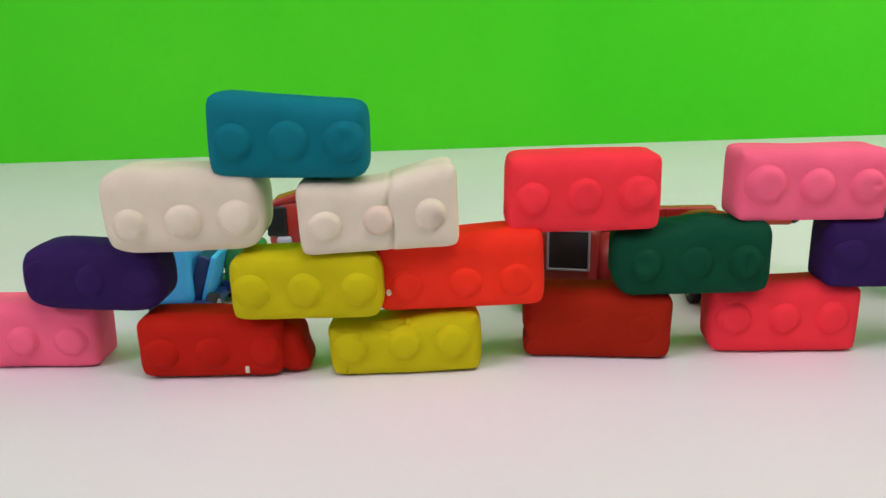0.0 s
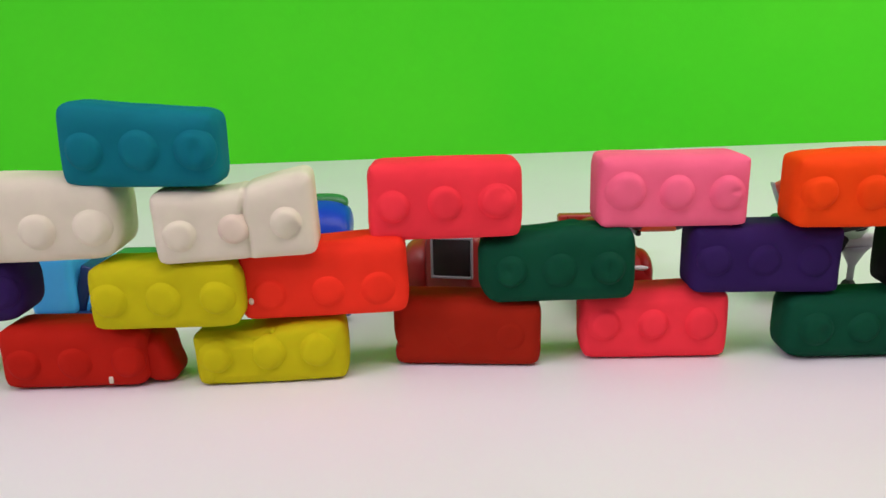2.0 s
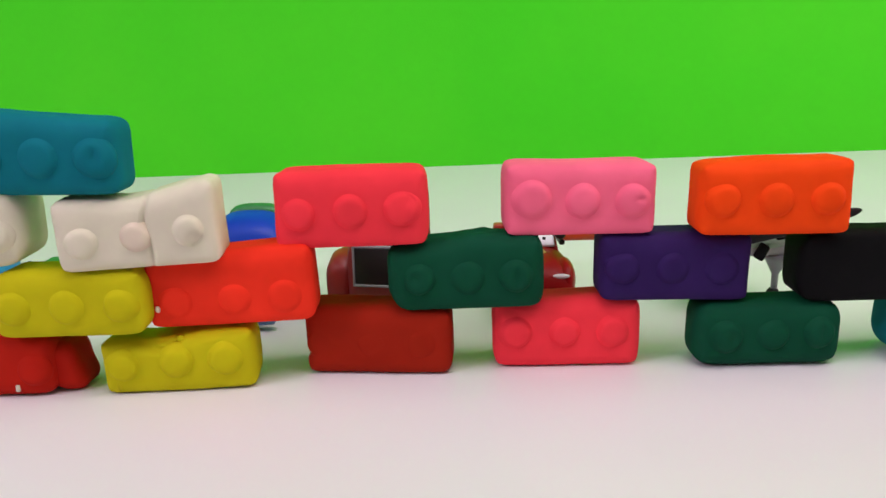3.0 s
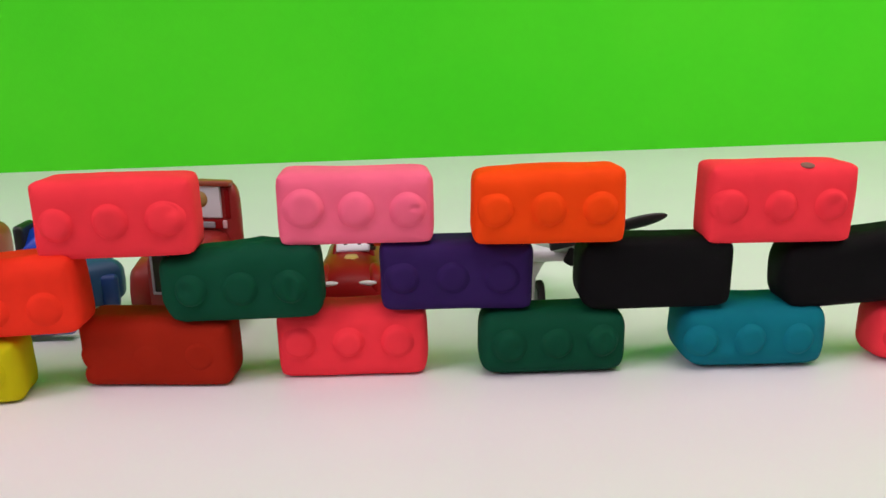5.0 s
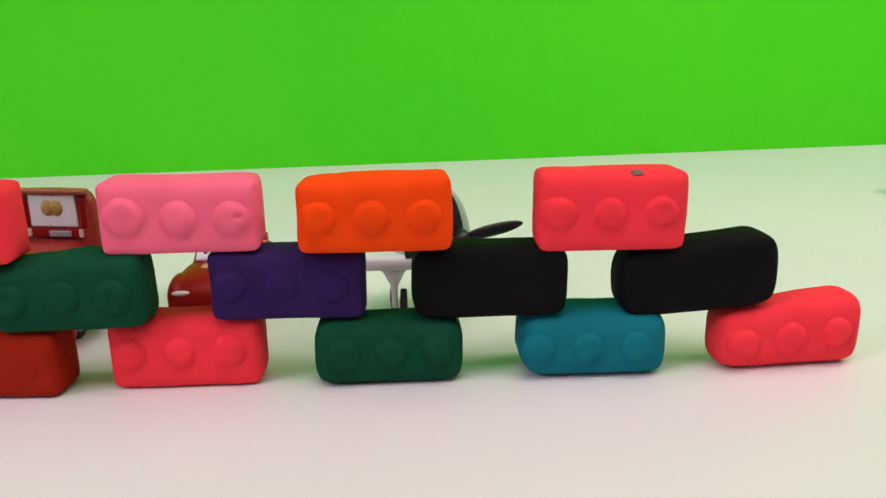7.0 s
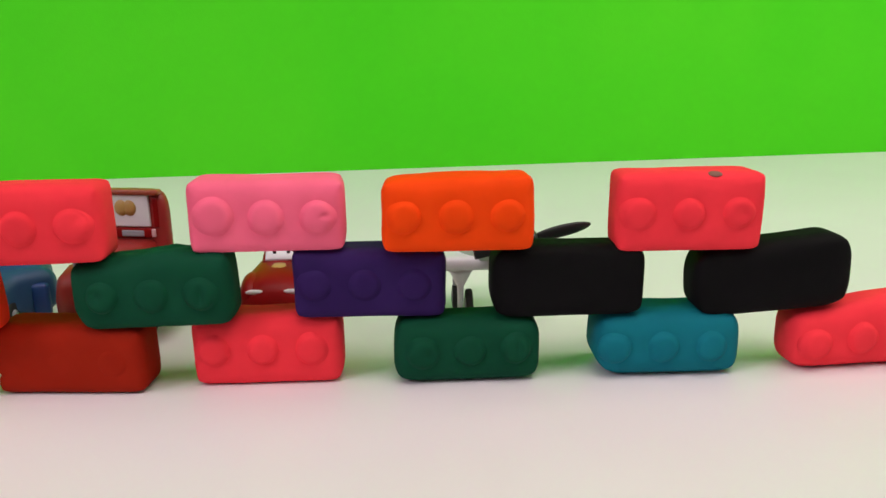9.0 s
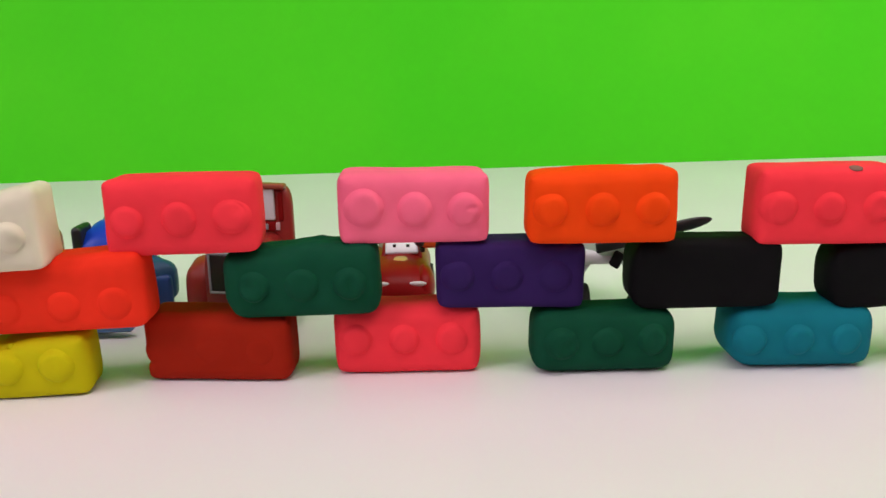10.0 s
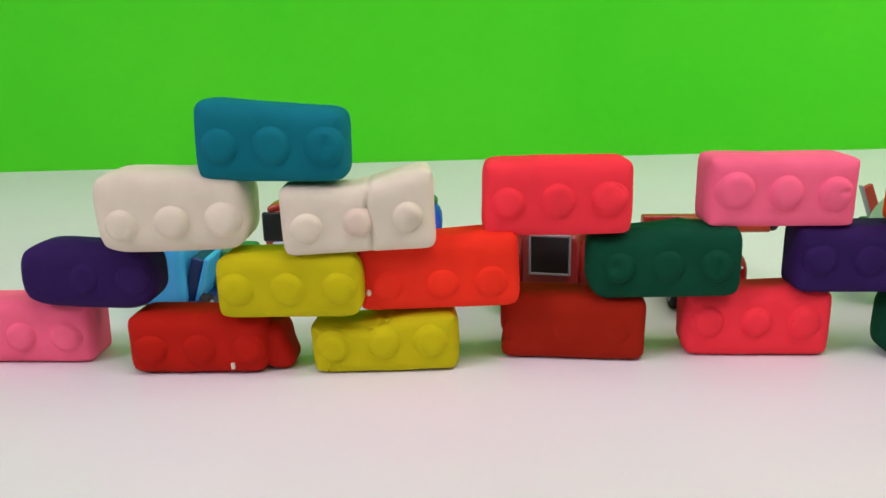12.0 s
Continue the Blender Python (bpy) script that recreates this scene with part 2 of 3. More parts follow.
def stud_body(radius, out, seed, dent=None):
    """A low round knob that stands out to the front and runs softly into it; dent: (x, z, wide, high, depth) of a thumb mark."""
    shape = [(1.15, 0.4, 0), (1.3, 0.16, 0), (1.26, 0.05, 0), (1.15, 0.0, -0.1), (1.06, 0.0, -0.28), (0.99, 0, -0.52), (0.90, 0, -0.75), (0.80, 0, -0.89), (0.66, 0, -0.98), (0.5, 0, -1.03), (0.34, 0, -1.05), (0.18, 0, -1.06), (0.02, 0, -1.06)]
    bm = lathe([(radius * a, b + c * out) for a, b, c in shape], 32, "y")
    off = Vector((seed * 5.1, seed * 2.3, 0.7))
    lean = 0.10 * math.sin(seed * 4.7), 0.10 * math.cos(seed * 3.1)
    for v in bm.verts:
        share = 1.0 if v.co.y < -0.3 * out else 0.0
        v.co += noise.noise_vector(v.co * 1.1 + off) * 0.035
        v.co.y += share * out * (lean[0] * v.co.x + lean[1] * v.co.z) / radius
        if dent and share:
            v.co.y += dent[4] * math.exp(-((v.co.x - dent[0]) / dent[2]) ** 2 - ((v.co.z - dent[1]) / dent[3]) ** 2)
    return bm


def brick(colour, label, x0, x1, front, base, left, right, tilt=0.0, turn=0.0, studs=(), depth=2.15, out=0.23, radius=0.56, seed=1.0, r=0.4, bend=None, wobble=0.03, nub=None, dents=None, stains=(), flare=-0.05, corner=0.6, ends=0.45, brow=0.62, rounds=7):
    """One hand-moulded brick between x0 and x1; studs: (x, z) of each knob from the brick's middle and foot."""
    ob = thing("clay_brick", at((x0 + x1) / 2, front, base, 0, -tilt, turn), label, "clay brick", "stacked clay bricks")
    part("body", brick_body(x1 - x0 + 0.08, depth, left, right, seed, r, wobble, bend, flare, corner, ends, brow, 0.36, rounds), CLAY[colour], ob)
    outs = out if isinstance(out, tuple) else (out, out, out)
    for k, (sx, sz) in enumerate(studs):
        bm = stud_body(radius * (1 + 0.04 * math.sin(seed * 3 + k * 2)), outs[k], seed + k, (dents or {}).get(k))
        set_in = bend(sx, 0.0, sz)[1] if bend else 0.0
        bmesh.ops.translate(bm, vec=(sx, 0.03 + set_in, sz), verts=bm.verts[:])
        part("stud", bm, CLAY["stained" if k in stains else colour], ob)
    if nub:
        part("nub", dome((0.13, 0.16, 0.16), (nub[0], 0.35, nub[1])), CLAY[colour], ob)
    return ob


def soft_step(v):
    return 1 / (1 + math.exp(-max(-30, min(30, v))))


def sunken(x, y, z):
    """The top is pressed in over the left half, the front folds over the dip."""
    dip = math.exp(-((x + 1.0) / 1.1) ** 2)
    fold = math.exp(-((x + 0.15 - 0.5 * (z - 1.8)) / 0.16) ** 2) * soft_step((z - 1.5) * 8)
    return (0.12 * (1 - z / 2.4) if x < -2.3 else 0.0, (0.24 * fold + 0.21 * math.exp(-((z - 1.75 + 0.35 * x) / 0.12) ** 2) * soft_step((-0.4 - x) * 6)) * max(0, 1 - y / 0.8), -(0.22 * dip + 0.06 * fold) * min(1, max(0, (z - 0.5) / 1.4)))


def notched(x, y, z):
    """The left end is nicked near the foot."""
    return (0.22 * math.exp(-((z - 0.95) / 0.2) ** 2) * soft_step((-2.6 - x) * 10), 0.0, 0.0)


def cut_corner(x, y, z):
    return (0.22 * max(0, 1 - z / 1.0) * soft_step((-2.0 - x) * 6), 0.0, 0.0)


def humped(x, y, z):
    """A low hump over the middle of the top and a rounded lower left corner."""
    lift = min(1, max(0, (z - 1.2) / 1.2))
    return (0.3 * max(0, 1 - z / 0.9) * soft_step((-2.2 - x) * 6), 0.0, lift * (0.14 * math.exp(-((x - 0.5) / 0.9) ** 2) + 0.05 * noise.noise(Vector((x * 2.0, y * 2.0, 3.0)))))


def cracked(x, y, z):
    """A crack right of the middle knob; from it the top climbs to a square end."""
    past = soft_step((x - 0.38) * 20)
    crack = math.exp(-((x - 0.38 - 0.06 * math.sin(z * 3)) / 0.07) ** 2)
    lift = min(1, max(0, (z - 0.4) / 1.6))
    climb = min(1, max(0, (x - 0.2) / 2.2))
    front = max(0, 1 - y / 1.0)
    return (0.03 * past, (-0.09 * past + 0.19 * crack) * front, (0.44 * climb - 0.07 * crack - 0.10 * math.exp(-((x + 0.4) / 0.8) ** 2)) * lift)


def row(middle=0.0, z=1.25, pitch=1.9, lift=0.0):
    return [(middle + pitch * k, z + lift * k) for k in (-1, 0, 1)]


# lowest row
brick("pink", "pink clay brick with three round studs on the table", -19.54, -13.48, 25.30, 0, 2.65, 2.74, 0, 0, row(0.1, 1.21, 1.87), seed=1.3)
broken = brick("red", "red clay brick with one end broken on the table", -11.57, -6.03, 24.16, 0, 2.56, 2.43, 0, 1, row(0.13, 1.11, 1.9), out=0.17, seed=2.1, r=0.5, ends=0.7)
lump = rounded((1.3, 1.9, 1.95), 0.5, (5, 5, 5), (3.0, 1.3, 0.98))
for v in lump.verts:
    v.co.x += 0.16 - 0.22 * v.co.z + 0.08 * noise.noise(v.co * 1.4)
part("broken_lump", lump, CLAY["red"], broken)
part("chip", box((0.16, 0.1, 0.28), (1.4, 0.0, 0.42), 0.04), CLAY["white"], broken, "small white clay chip")
brick("yellow", "yellow clay brick with a sunken top on the table", -4.35, 1.45, 24.37, 0, 2.07, 2.48, 0, 3, [(-1.98, 1.15), (0.0, 1.25), (1.82, 1.32)], seed=3.7, wobble=0.06, nub=(0.15, 2.02), bend=sunken)
brick("dark_red", "dark red clay brick with nearly smooth front on the table", 3.13, 8.93, 25.57, 0, 2.81, 2.67, 0, -4, row(-0.2, 1.32, 1.9), out=(0.03, 0.03, 0.08), seed=4.4, bend=notched, ends=0.4, corner=0.45)
brick("coral", "coral red clay brick with three studs on the table", 10.58, 16.44, 25.88, 0, 2.84, 2.83, 0, -1, row(-0.13, 1.52, 1.9), seed=5.2, ends=0.55)
brick("green", "dark green clay brick with rounded ends on the table", 18.50, 24.24, 25.37, 0, 2.67, 2.67, 0, 0, row(0.07, 1.40, 1.82, 0.05), seed=6.8, r=0.6, ends=0.7, out=(0.30, 0.2, 0.30), dents={0: (0.25, -0.05, 0.22, 0.3, 0.12), 2: (0.1, 0.15, 0.14, 0.5, 0.10)}, rounds=9)
brick("teal", "teal clay brick with rounded ends on the table", 26.52, 32.33, 25.31, 0, 2.67, 2.66, 0, -1, row(-0.3, 1.31, 1.9), seed=7.9, depth=2.9, r=0.7, bend=cut_corner, ends=0.75, rounds=9)
brick("coral", "coral red clay brick at the open end of the wall", 34.48, 40.48, 25.50, 0, 2.47, 3.10, 0, 2, row(-0.15, 1.37, 1.91, 0.18), seed=8.5, r=0.7, ends=0.65, rounds=7)
# second row
brick("purple", "purple clay brick resting on pink and red bricks", -15.95, -10.36, 24.51, 2.54, 2.75, 2.67, -1, -4, row(0.1, 1.38, 1.87), seed=9.1, out=(0.03, 0.16, 0.16), ends=1.25, r=0.6, rounds=22)
brick("yellow", "yellow clay brick with rounded ends in the second row", -7.74, -2.16, 23.76, 2.47, 2.54, 2.58, 0.5, 0, row(0.0, 1.22, 1.93), seed=10.6, ends=0.75)
bridge = brick("scarlet", "bright red clay brick bridging yellow and dark red bricks", -2.37, 3.82, 24.56, 2.53, 2.68, 3.01, 2, 0, [(-1.98, 1.08), (0.2, 1.1), (2.05, 1.1)], seed=11.4, out=0.15, corner=0.45)
part("crumb", dome((0.1, 0.1, 0.13), (-2.68, 0.0, 0.85)), CLAY["stained"], bridge, "tiny pale clay crumb")
brick("green", "dark green clay brick with worn studs in the second row", 6.56, 12.48, 25.23, 2.66, 2.69, 2.86, 1.5, -2, row(0.06, 1.38, 1.83), seed=12.2, r=0.5, bend=humped, out=(0.26, 0.2, 0.30), dents={0: (-0.2, 0.1, 0.25, 0.25, 0.12), 2: (0.05, 0.0, 0.12, 0.38, 0.13)})
brick("purple", "purple clay brick bridging coral and green bricks", 14.67, 20.51, 25.58, 2.74, 2.73, 2.68, -1, 0, row(-0.18, 1.38, 1.88), seed=13.9, out=0.17)
brick("black", "smooth black clay brick bridging green and teal bricks", 22.32, 28.37, 25.39, 2.60, 2.89, 2.82, 0, 0, (), seed=14.3, ends=0.85, rounds=10)
brick("black", "smooth black clay brick leaning on the end brick", 30.43, 36.74, 25.40, 2.46, 2.78, 3.22, 3.5, 0, (), seed=15.7, r=0.6, ends=1.0, rounds=12)
# third row
brick("white", "off-white clay brick with three studs in the third row", -11.99, -6.29, 23.82, 5.05, 3.20, 3.02, 1, 2, row(0.08, 1.23, 1.87, 0.06), seed=16.2, depth=2.6, flare=0.0, r=0.5, out=0.25, corner=0.45, ends=0.95, rounds=11, dents={0: (0.18, -0.12, 0.12, 0.2, 0.07)})
brick("white", "cracked off-white clay brick with a raised end", -4.94, 0.67, 23.82, 5.04, 2.63, 2.62, 2, 5, row(-0.02, 1.19, 1.86, 0.1), seed=17.6, bend=cracked, r=0.36, out=(0.22, 0.24, 0.3), stains=(1,), radius=0.49, flare=0.0, corner=0.4, ends=0.37, dents={2: (0.3, -0.3, 0.3, 0.3, 0.16)})
brick("coral", "coral red clay brick bridging bright red and green bricks", 2.44, 8.13, 24.98, 5.32, 2.96, 2.92, 0.8, 0, row(0.0, 1.42, 1.89, 0.05), seed=18.3, r=0.36, dents={2: (0.3, 0.3, 0.2, 0.2, 0.08)})
brick("pink", "pink clay brick with three clear studs in the third row", 11.00, 16.78, 25.55, 5.47, 2.75, 2.77, -0.5, 2, row(0.0, 1.39, 1.88, -0.06), seed=19.4, r=0.33, wobble=0.014, radius=0.61, out=0.28, dents={2: (0.32, 0.12, 0.22, 0.10, 0.09)})
brick("orange", "bright orange clay brick in the third row", 18.16, 23.85, 24.94, 5.46, 2.69, 2.89, 0, -1, row(-0.1, 1.39, 1.89), seed=20.8, r=0.36)
top_end = brick("coral", "coral red clay brick with a dark speck on top", 27.05, 32.76, 25.30, 5.16, 3.09, 3.08, 0, -1, row(-0.15, 1.53, 1.91), seed=21.5, r=0.36, dents={2: (0.1, 0.0, 0.3, 0.3, 0.08)})
bm = dome((0.27, 0.19, 0.055), (0, 0, 0))
bmesh.ops.transform(bm, matrix=Matrix.Translation((0.85, 0.33, 2.99)) @ Matrix.Rotation(radians(24), 4, "X"), verts=bm.verts[:])
part("speck", bm, SPECK, top_end, "grey-brown speck of clay")
# top
brick("teal", "teal clay brick on top of two white bricks", -8.10, -2.55, 23.76, 7.71, 3.05, 2.62, -0.5, -2, row(0.15, 1.35, 1.88), seed=22.7, r=0.5, radius=0.6, dents={2: (0.12, 0.08, 0.14, 0.3, 0.09)})


# ---- toys behind the wall ----
def wheel(parent, x, y, r, wide, hub=GREY_PLASTIC):
    tyre = part("wheel", lathe([(r * 0.5, -wide / 2), (r * 0.92, -wide / 2), (r, -wide / 3), (r, wide / 3), (r * 0.92, wide / 2), (r * 0.5, wide / 2)], 24, "x", (x, y, r)), RUBBER, parent)
    out = math.copysign(wide / 2 + 0.02, x)
    part("hubcap", lathe([(r * 0.52, -0.03), (r * 0.5, 0.03), (r * 0.1, 0.06)], 20, "x", (x + out, y, r)), hub, tyre)


def toy_truck():
    ob = thing("toy_truck", at(5.55, 30.36, 0, 0, 0, -11.5) @ taller(1.12), "red plastic toy truck cab with black grille behind bricks", "toy truck")
    part("hood", loft([(0.15, 1.2, 0.6, 3.5, 0), (0.4, 1.3, 0.6, 3.7, 0), (2.0, 1.35, 0.6, 3.85, 0), (3.4, 1.5, 0.6, 3.9, 0)], 6), TRUCK_RED, ob)
    part("grille", box((1.7, 0.16, 1.5), (0, 0.06, 2.78), 0.05), BLACK_PLASTIC, ob, "black grille")
    frame_bits = [((0.1, 0.2, 1.7), (-0.9, 0.04, 2.78)), ((0.1, 0.2, 1.7), (0.9, 0.04, 2.78)), ((1.9, 0.2, 0.1), (0, 0.04, 1.98)), ((1.9, 0.2, 0.1), (0, 0.04, 3.58))]
    for size, centre in frame_bits:
        part("grille_frame", box(size, centre, 0.05), GREY_PLASTIC, ob, "grey frame bar")
    part("bumper", rounded((4.4, 0.6, 0.7), 0.25, (6, 1, 1), (0, 0.2, 0.85)), TRUCK_RED, ob)
    for s in (-1, 1):
        part("fender", loft([(0.4, 0.5, 0.9, 2.35, 1.8 * s), (0.8, 0.7, 0.8, 2.85, 1.8 * s), (1.6, 0.78, 0.8, 3.1, 1.8 * s), (2.6, 0.75, 0.8, 3.0, 1.82 * s), (3.3, 0.6, 0.8, 2.4, 1.85 * s)], 3), TRUCK_RED, ob)
        part("headlight", dome((0.24, 0.1, 0.2), (1.85 * s, 0.56, 1.95)), PINK_PLASTIC, ob, "pale headlight")
    part("cab", loft([(3.1, 1.75, 0.7, 5.7, 0), (3.25, 1.88, 0.7, 5.92, 0), (3.6, 1.88, 0.7, 5.95, 0), (3.85, 1.75, 0.7, 5.8, 0)], 7), TRUCK_RED, ob)
    part("sleeper", loft([(3.8, 0.7, 0.7, 3.4, -0.4), (5.6, 0.6, 0.7, 3.0, -0.6), (6.0, 0.5, 0.7, 2.7, -0.6)], 6), TRUCK_RED, ob)
    part("windshield", rounded((2.3, 0.16, 1.4), 0.07, (4, 1, 3), (0, 3.05, 5.1)), WHITE_PLASTIC, ob, "white windshield panel")
    for s in (-1, 1):
        part("emblem", lathe([(0.34, 0.0), (0.32, -0.04), (0.05, -0.05)], 20, "y", (0.2 * s, 2.98, 5.2)), GOLD, ob, "round gold print")
    part("dash", rounded((2.5, 0.12, 0.42), 0.05, (4, 1, 1), (0, 3.06, 4.15)), RED_PAINT, ob, "dark red band under the windshield")
    part("dash_plate", rounded((1.1, 0.1, 0.26), 0.04, (3, 1, 1), (0.25, 3.0, 4.12)), GREY_PLASTIC, ob, "grey plate")
    for s in (-1, 1):
        part("side_light", rounded((0.2, 0.1, 0.34), 0.04, (1, 1, 1), (1.28 * s, 3.0, 4.15)), PINK_PLASTIC, ob, "pale side light")
        part("corner_window", rounded((0.26, 0.12, 1.25), 0.05, (1, 1, 3), (1.42 * s, 3.1, 5.0)), RED_PAINT, ob, "dark red corner panel")
    part("visor", rounded((3.4, 0.5, 0.24), 0.1, (6, 1, 1), (0, 3.1, 5.86)), BROWN_PAINT, ob)
    for s in (-1, 1):
        wheel(ob, 1.15 * s, 1.8, 0.62, 0.5)
        wheel(ob, 1.1 * s, 6.0, 0.7, 0.6)
    part("chassis", box((2.0, 6.0, 0.5), (0, 3.6, 0.85), 0.1), BLACK_PLASTIC, ob)


toy_truck()


def toy_racer():
    ob = thing("toy_car", at(13.14, 30.17) @ taller(1.2), "glossy red toy race car with white windshield behind bricks", "toy car", "toy cars")
    part("body", loft([(0.0, 1.05, 0.55, 1.5, 0), (0.2, 1.42, 0.4, 2.0, 0), (0.7, 1.56, 0.35, 2.4, 0), (1.6, 1.6, 0.35, 2.6, 0), (2.6, 1.56, 0.35, 2.7, 0), (5.5, 1.5, 0.35, 2.5, 0), (7.5, 1.58, 0.35, 2.3, 0), (8.5, 1.45, 0.4, 2.0, 0), (8.8, 1.2, 0.5, 1.6, 0)], 2.5), RED_PAINT, ob)
    part("cabin", loft([(2.7, 1.0, 2.0, 2.6, 0.1), (3.3, 0.98, 2.0, 3.1, 0.1), (4.2, 0.95, 2.0, 3.2, 0.1), (5.6, 1.0, 2.0, 3.0, 0.05), (7.0, 1.2, 2.0, 2.3, 0)], 3.5), RED_PAINT, ob)
    part("windshield", loft([(2.65, 0.78, 2.68, 2.8, 0.1), (3.1, 0.8, 2.72, 3.13, 0.1), (3.3, 0.78, 2.8, 3.15, 0.1)], 4), WHITE_PLASTIC, ob, "white windshield")
    for x in (-0.25, 0.4):
        part("windshield_mark", box((0.16, 0.05, 0.14), (x, 2.86, 2.98), 0.02), BLACK_PLASTIC, ob, "small black mark")
    part("hood_stripe", loft([(1.7, 0.2, 2.3, 2.60, 0.05), (1.95, 0.38, 2.4, 2.65, 0.05), (2.3, 0.3, 2.4, 2.69, 0.05)], 4), GOLD, ob, "gold hood print")
    for s in (-1, 1):
        part("headlight", dome((0.26, 0.14, 0.12), (0.98 * s, 0.34, 1.75)), CHROME, ob, "shiny headlight")
        wheel(ob, 1.38 * s, 1.8, 0.62, 0.5)
        wheel(ob, 1.4 * s, 6.9, 0.66, 0.6)
        part("spoiler_post", box((0.15, 0.3, 0.6), (1.1 * s, 8.4, 2.2), 0.05), RED_PAINT, ob)
    # highlights of the glossy nose, put on as flat white ellipsoids
    for s in (-1, 1):
        part("decal", dome((0.42, 0.12, 0.1), (0.82 * s, 0.34, 2.02)), WHITE_PLASTIC, ob, "white highlight put on as a solid flash")
    for s in (-1, 1):
        part("fender", dome((0.52, 1.25, 0.8), (1.14 * s, 1.45, 1.7)), RED_PAINT, ob)
    part("air_intake", box((1.5, 0.1, 0.22), (0, 0.1, 0.85), 0.04), BLACK_PLASTIC, ob)
    part("spoiler", rounded((3.3, 0.7, 0.62), 0.14, (6, 2, 1), (0.05, 8.6, 2.25)), BROWN_RED, ob, "brown-red rear wing")
    arm = part("side_wing", rounded((1.9, 0.5, 0.55), 0.24, (6, 2, 2), (1.95, 1.7, 3.4)), ORANGE_PAINT, ob, "orange side wing with black tips")
    for x in (1.0, 2.85):
        part("tip", dome((0.3, 0.3, 0.22), (x, 1.7, 3.4)), BLACK_PLASTIC, arm)
    part("bracket", box((0.26, 1.9, 0.22), (1.08, 2.65, 3.05), 0.08), BLACK_PLASTIC, ob)


toy_racer()


def toy_blue_car():
    ob = thing("toy_car", at(-0.64, 31.24) @ taller(1.28), "blue toy car with a green roof edge behind bricks", "toy car", "toy cars")
    part("body", loft([(0.0, 1.1, 0.6, 1.4, -0.3), (0.4, 1.35, 0.4, 1.7, -0.3), (1.2, 1.5, 0.35, 1.95, -0.3), (2.4, 1.6, 0.35, 2.1, -0.2), (2.9, 2.45, 0.35, 2.2, 0.15), (3.5, 2.45, 0.35, 2.2, 0.15), (4.4, 2.0, 0.35, 2.1, -0.1), (5.5, 1.6, 0.35, 2.0, -0.5), (7.0, 1.3, 0.35, 1.6, -0.7), (8.0, 1.1, 0.45, 1.4, -0.7)], 4.0), TEAL_BLUE, ob)
    part("cabin", loft([(3.6, 1.7, 1.7, 2.7, -0.6), (4.4, 1.78, 1.7, 3.3, -0.65), (5.6, 1.75, 1.6, 3.48, -0.65), (6.4, 1.75, 1.5, 3.45, -0.65), (6.7, 1.7, 1.5, 3.3, -0.65)], 2.8), BLUE_PAINT, ob)
    part("roof", loft([(5.9, 1.2, 3.0, 3.5, -0.5), (6.1, 1.35, 2.9, 3.64, -0.5), (6.6, 1.35, 2.9, 3.66, -0.5), (6.8, 1.25, 2.9, 3.55, -0.5)], 2.6), GREEN_PLASTIC, ob, "green roof edge")
    for s in (-1, 1):
        part("fender", rounded((0.8, 0.5, 1.3), 0.2, (2, 2, 3), (0.15 + 1.95 * s, 2.75, 1.0)), NAVY, ob, "navy front fender")
    part("side_window", rounded((0.5, 1.6, 1.1), 0.2, (1, 3, 2), (-2.3, 4.4, 2.85)), BLACK_PLASTIC, ob)
    part("bumper", rounded((2.6, 0.6, 0.5), 0.2, (5, 1, 1), (0.3, -0.3, 0.5)), STEEL_BLUE, ob)
    for s in (-1, 1):
        wheel(ob, 1.35 * s - 0.3, 1.6, 0.6, 0.5)
        wheel(ob, 1.2 * s - 0.7, 6.4, 0.6, 0.4)


toy_blue_car()


def toy_crane():
    ob = thing("toy_crane_truck", at(-11.95, 29.9) @ taller(1.09), "light blue toy truck with navy side behind bricks", "toy truck")
    part("body", rounded((2.0, 3.0, 2.8), 0.4, (5, 5, 5), (-0.4, 1.7, 2.05)), SKY_BLUE, ob, "light blue cab")
    for name, x, wide, mat, say in (("side_panel", 0.85, 0.6, NAVY, "navy side panel"), ("rail", 1.28, 0.2, SKY_BLUE, "light blue slanted rail")):
        bm = rounded((wide, 2.4, 2.1), 0.12, (1, 4, 4))
        bmesh.ops.transform(bm, matrix=Matrix.Translation((x, 1.9, 1.75)) @ Matrix.Rotation(radians(19), 4, "Y"), verts=bm.verts[:])
        part(name, bm, mat, ob, say)
    part("chassis", box((2.8, 5.0, 0.5), (0.1, 2.4, 0.6), 0.1), NAVY, ob)
    part("bed", rounded((1.9, 1.6, 1.9), 0.3, (4, 3, 3), (2.35, 3.4, 1.8)), GREEN_PLASTIC, ob, "green bed")
    part("mast_foot", box((2.0, 0.7, 0.5), (2.2, 3.0, 0.85), 0.1), NAVY, ob)
    for s in (-1, 1):
        for y in (0.9, 4.0):
            wheel(ob, 1.25 * s + 0.1, y, 0.55, 0.45)


toy_crane()


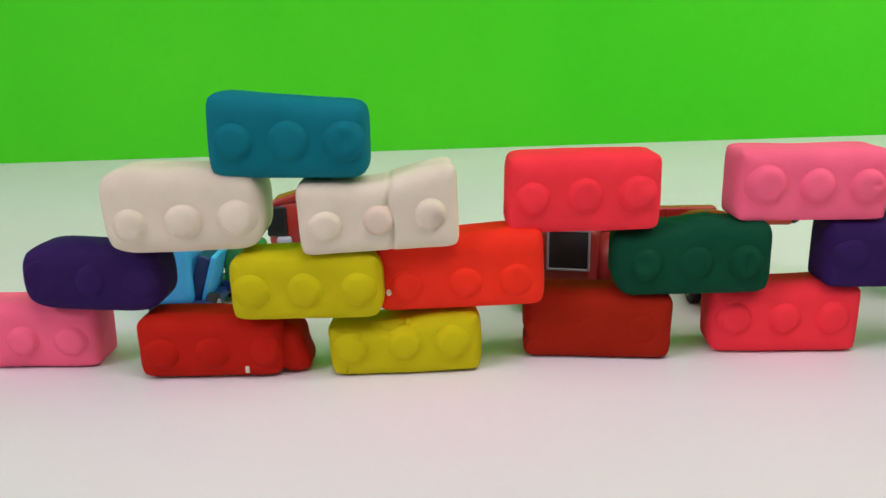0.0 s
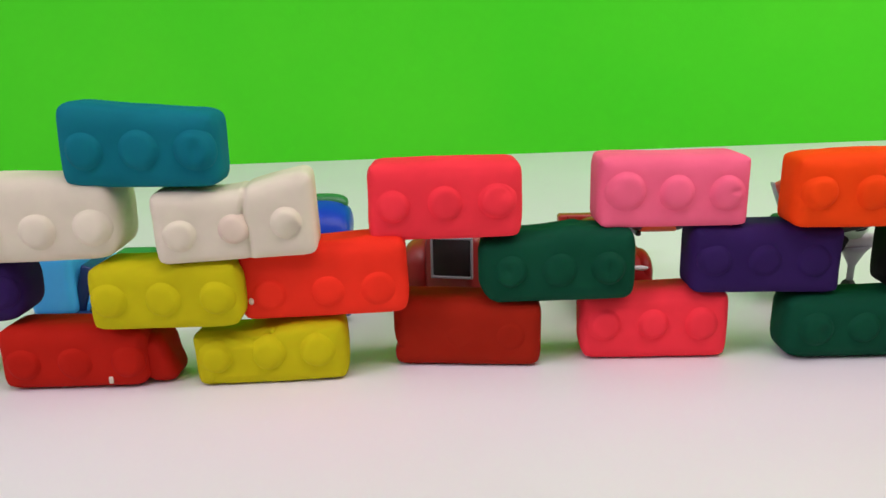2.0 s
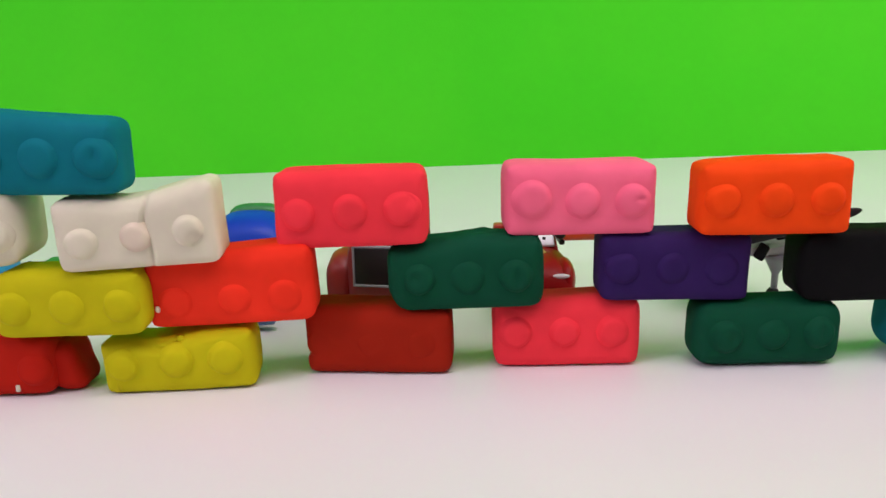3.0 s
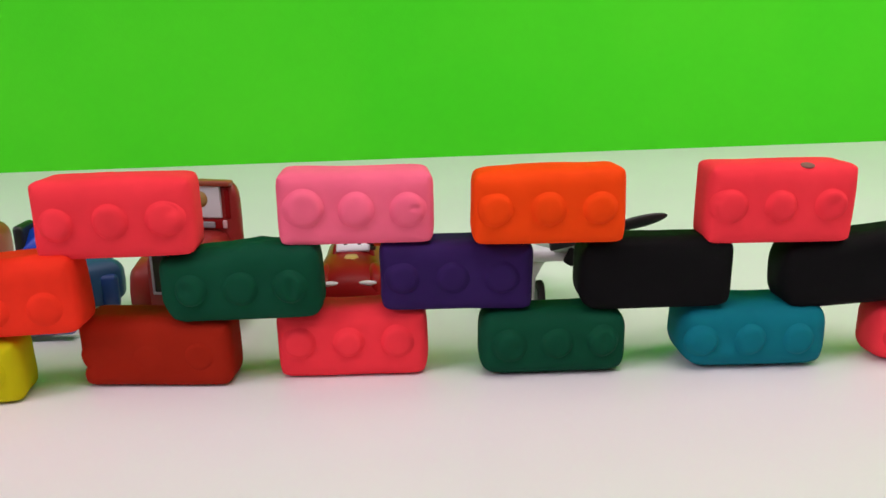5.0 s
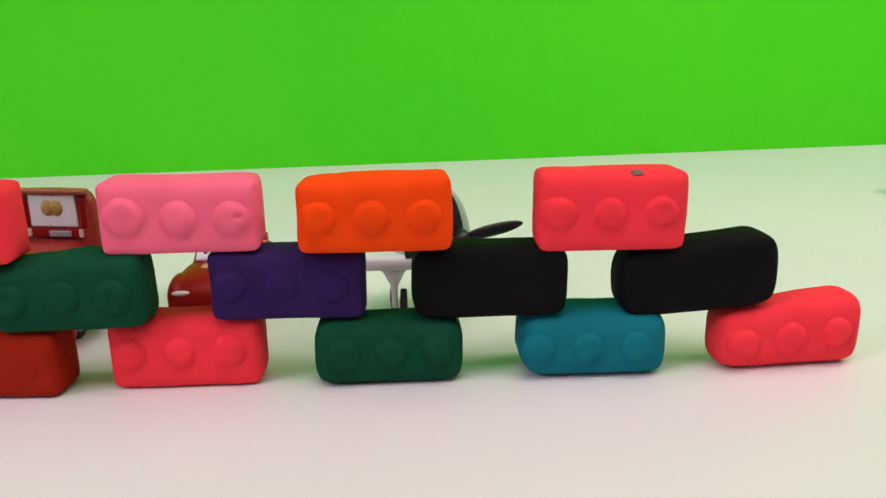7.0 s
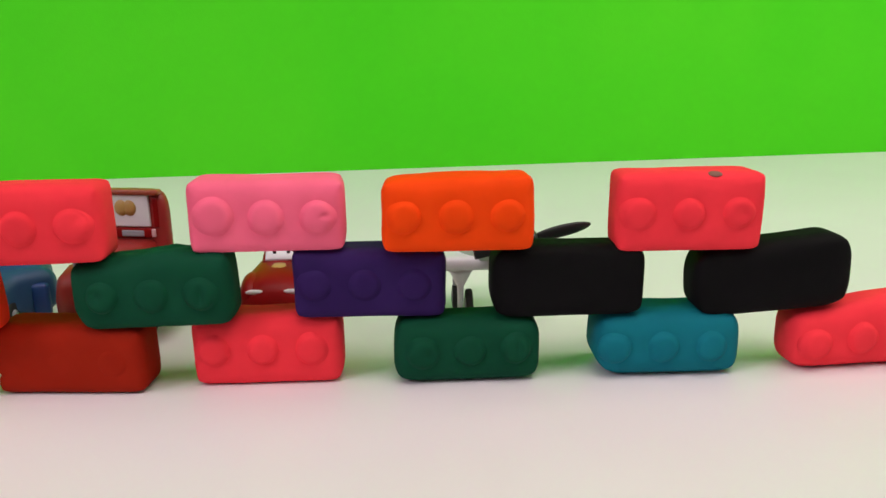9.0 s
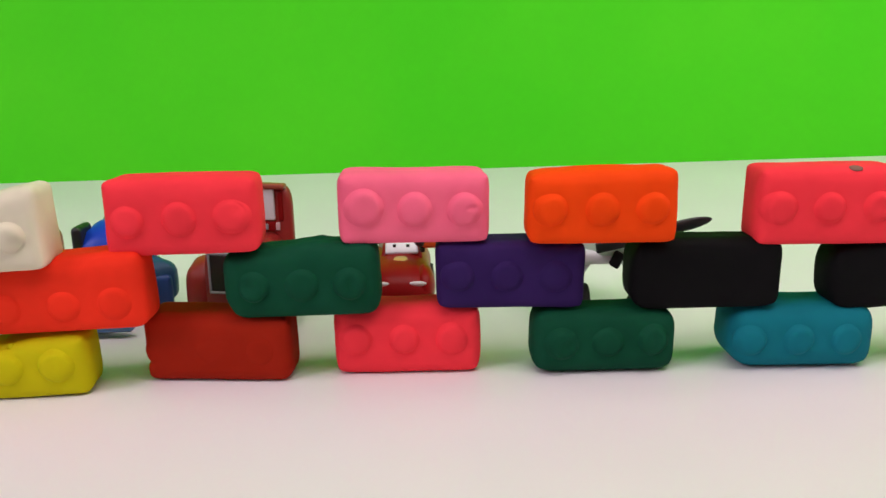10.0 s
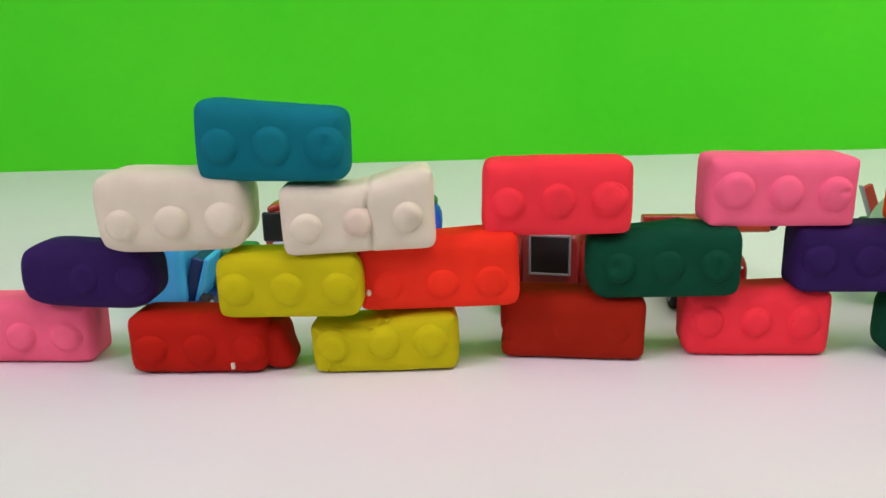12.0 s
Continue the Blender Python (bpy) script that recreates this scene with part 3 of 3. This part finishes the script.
def toy_brown_car():
    ob = thing("toy_truck", at(-8.24, 37.9) @ taller(1.28), "small red-brown toy pickup with black windshield behind bricks", "toy truck")
    part("cab", loft([(0.0, 1.2, 0.5, 2.8, 0), (0.25, 1.32, 0.4, 3.0, 0), (1.0, 1.35, 0.4, 3.05, 0), (1.9, 1.32, 0.4, 3.0, 0), (2.3, 1.25, 0.4, 2.6, 0)], 2.8), BROWN_RED, ob)
    part("windshield", rounded((1.1, 0.3, 1.3), 0.12, (4, 1, 3), (-0.8, 0.02, 2.15)), BLACK_PLASTIC, ob, "black windshield")
    part("bumper", rounded((0.8, 0.36, 0.3), 0.14, (4, 1, 1), (-0.45, -0.08, 1.35)), PALE_GREY, ob, "pale grey bumper")
    bm = rounded((2.3, 1.7, 0.34), 0.15, (4, 3, 1))
    bmesh.ops.transform(bm, matrix=Matrix.Translation((0.05, 0.9, 3.1)) @ Matrix.Rotation(radians(-13), 4, "Y"), verts=bm.verts[:])
    part("roof", bm, BROWN_RED, ob)
    part("bed", loft([(2.2, 1.3, 0.4, 2.35, 0), (4.2, 1.32, 0.4, 2.4, 0), (4.6, 1.2, 0.5, 2.2, 0)], 4), BROWN_PAINT, ob, "brown load bed")
    for s in (-1, 1):
        wheel(ob, 1.0 * s, 0.9, 0.5, 0.3)
        wheel(ob, 1.0 * s, 3.5, 0.5, 0.3)


toy_brown_car()


def toy_plane():
    ob = thing("toy_plane", at(22.07, 33.07) @ taller(1.13), "pale toy aircraft with black propeller on a wheeled base", "toy plane")
    part("fuselage", dome((1.95, 2.2, 1.85), (1.3, 0.2, 3.0), 0.0), PALE_GREEN, ob)
    part("canopy", dome((1.28, 1.3, 2.9), (1.62, -0.6, 3.0), 0.1), MATT_BLACK, ob, "black canopy")
    part("canopy_rim", dome((1.42, 0.5, 2.75), (1.84, -0.1, 3.0), 0.1), PALE_GREEN, ob, "pale green canopy rim")
    for name, dx, mat, say in (("tail_fin", 0.0, FIN_RED, "red-brown slanted fin"), ("fin_edge", -0.3, GREY_PLASTIC, "grey fin edge")):
        bm = rounded((0.5 if dx == 0 else 0.14, 0.35, 2.3), 0.06, (1, 1, 5))
        bmesh.ops.transform(bm, matrix=Matrix.Translation((0.95 + dx, 3.5, 3.4)) @ Matrix.Rotation(radians(-24), 4, "Y"), verts=bm.verts[:])
        part(name, bm, mat, ob, say)
    part("fin_foot", rounded((1.3, 1.8, 1.2), 0.3, (3, 3, 3), (1.1, 3.4, 2.3)), DARK_GREEN, ob)
    part("wing", rounded((5.0, 3.7, 0.6), 0.25, (8, 5, 1), (0.6, 0.1, 2.85)), WHITE_PLASTIC, ob, "white lower wing")
    for x, y, mat in ((-0.45, -0.9, WHITE_PLASTIC), (2.2, -1.2, GREY_PLASTIC), (-0.5, 1.6, GREY_PLASTIC)):
        part("strut", lathe([(0.14, 0.6), (0.16, 1.7), (0.5, 2.3), (0.75, 2.6)], 20, "z", (x, y, 0)), mat, ob, "pale landing strut")
    for x, y, r in ((-0.02, -0.6, 0.74), (2.2, -1.2, 0.55), (-0.5, 1.6, 0.55)):
        wheel(ob, x, y, r, 0.32)
    bm = rounded((0.5, 0.3, 0.7), 0.12, (2, 1, 3))
    bmesh.ops.transform(bm, matrix=Matrix.Translation((1.12, -2.0, 2.85)) @ Matrix.Rotation(radians(28), 4, "Y"), verts=bm.verts[:])
    part("gear_door", bm, MATT_BLACK, ob, "black slanted gear door")
    hub = part("propeller_hub", dome((0.34, 0.5, 0.34), (2.6, -2.3, 4.03)), BLACK_PLASTIC, ob)
    for s in (-1, 1):
        bm = dome((1.35, 0.12, 0.25), (0, 0, 0)) if s > 0 else rounded((2.6, 0.2, 0.46), 0.09, (8, 1, 2), (0, 0, -0.1))
        bmesh.ops.transform(bm, matrix=Matrix.Rotation(radians(-11), 4, "Y"), verts=bm.verts[:])
        bmesh.ops.translate(bm, vec=(2.65 + 1.35 * s, -2.35, 4.03 + 0.27 * s), verts=bm.verts[:])
        part("blade", bm, BLACK_PLASTIC, hub, "dark propeller blade")


toy_plane()


def toy_far_car():
    ob = thing("toy_car", at(67.9, 57.8, 0, 0, 0, 20) @ Matrix.Scale(1.5, 4), "small red toy car alone on the table", "toy car", "toy cars")
    part("body", rounded((4.6, 2.4, 1.1), 0.5, (7, 4, 3), (0, 1.2, 0.95)), RED_PAINT, ob)
    part("cabin", rounded((2.4, 2.0, 1.1), 0.45, (5, 4, 3), (0.2, 1.2, 1.85)), RED_PAINT, ob)
    part("side_window", box((1.5, 0.08, 0.45), (0.2, 0.2, 1.85), 0.03), BLACK_PLASTIC, ob)
    for y in (0.3, 2.1):
        for x in (-1.4, 1.4):
            part("wheel", lathe([(0.2, -0.18), (0.42, -0.18), (0.46, 0.0), (0.42, 0.18), (0.2, 0.18)], 20, "y", (x, y, 0.46)), RUBBER, ob)


toy_far_car()
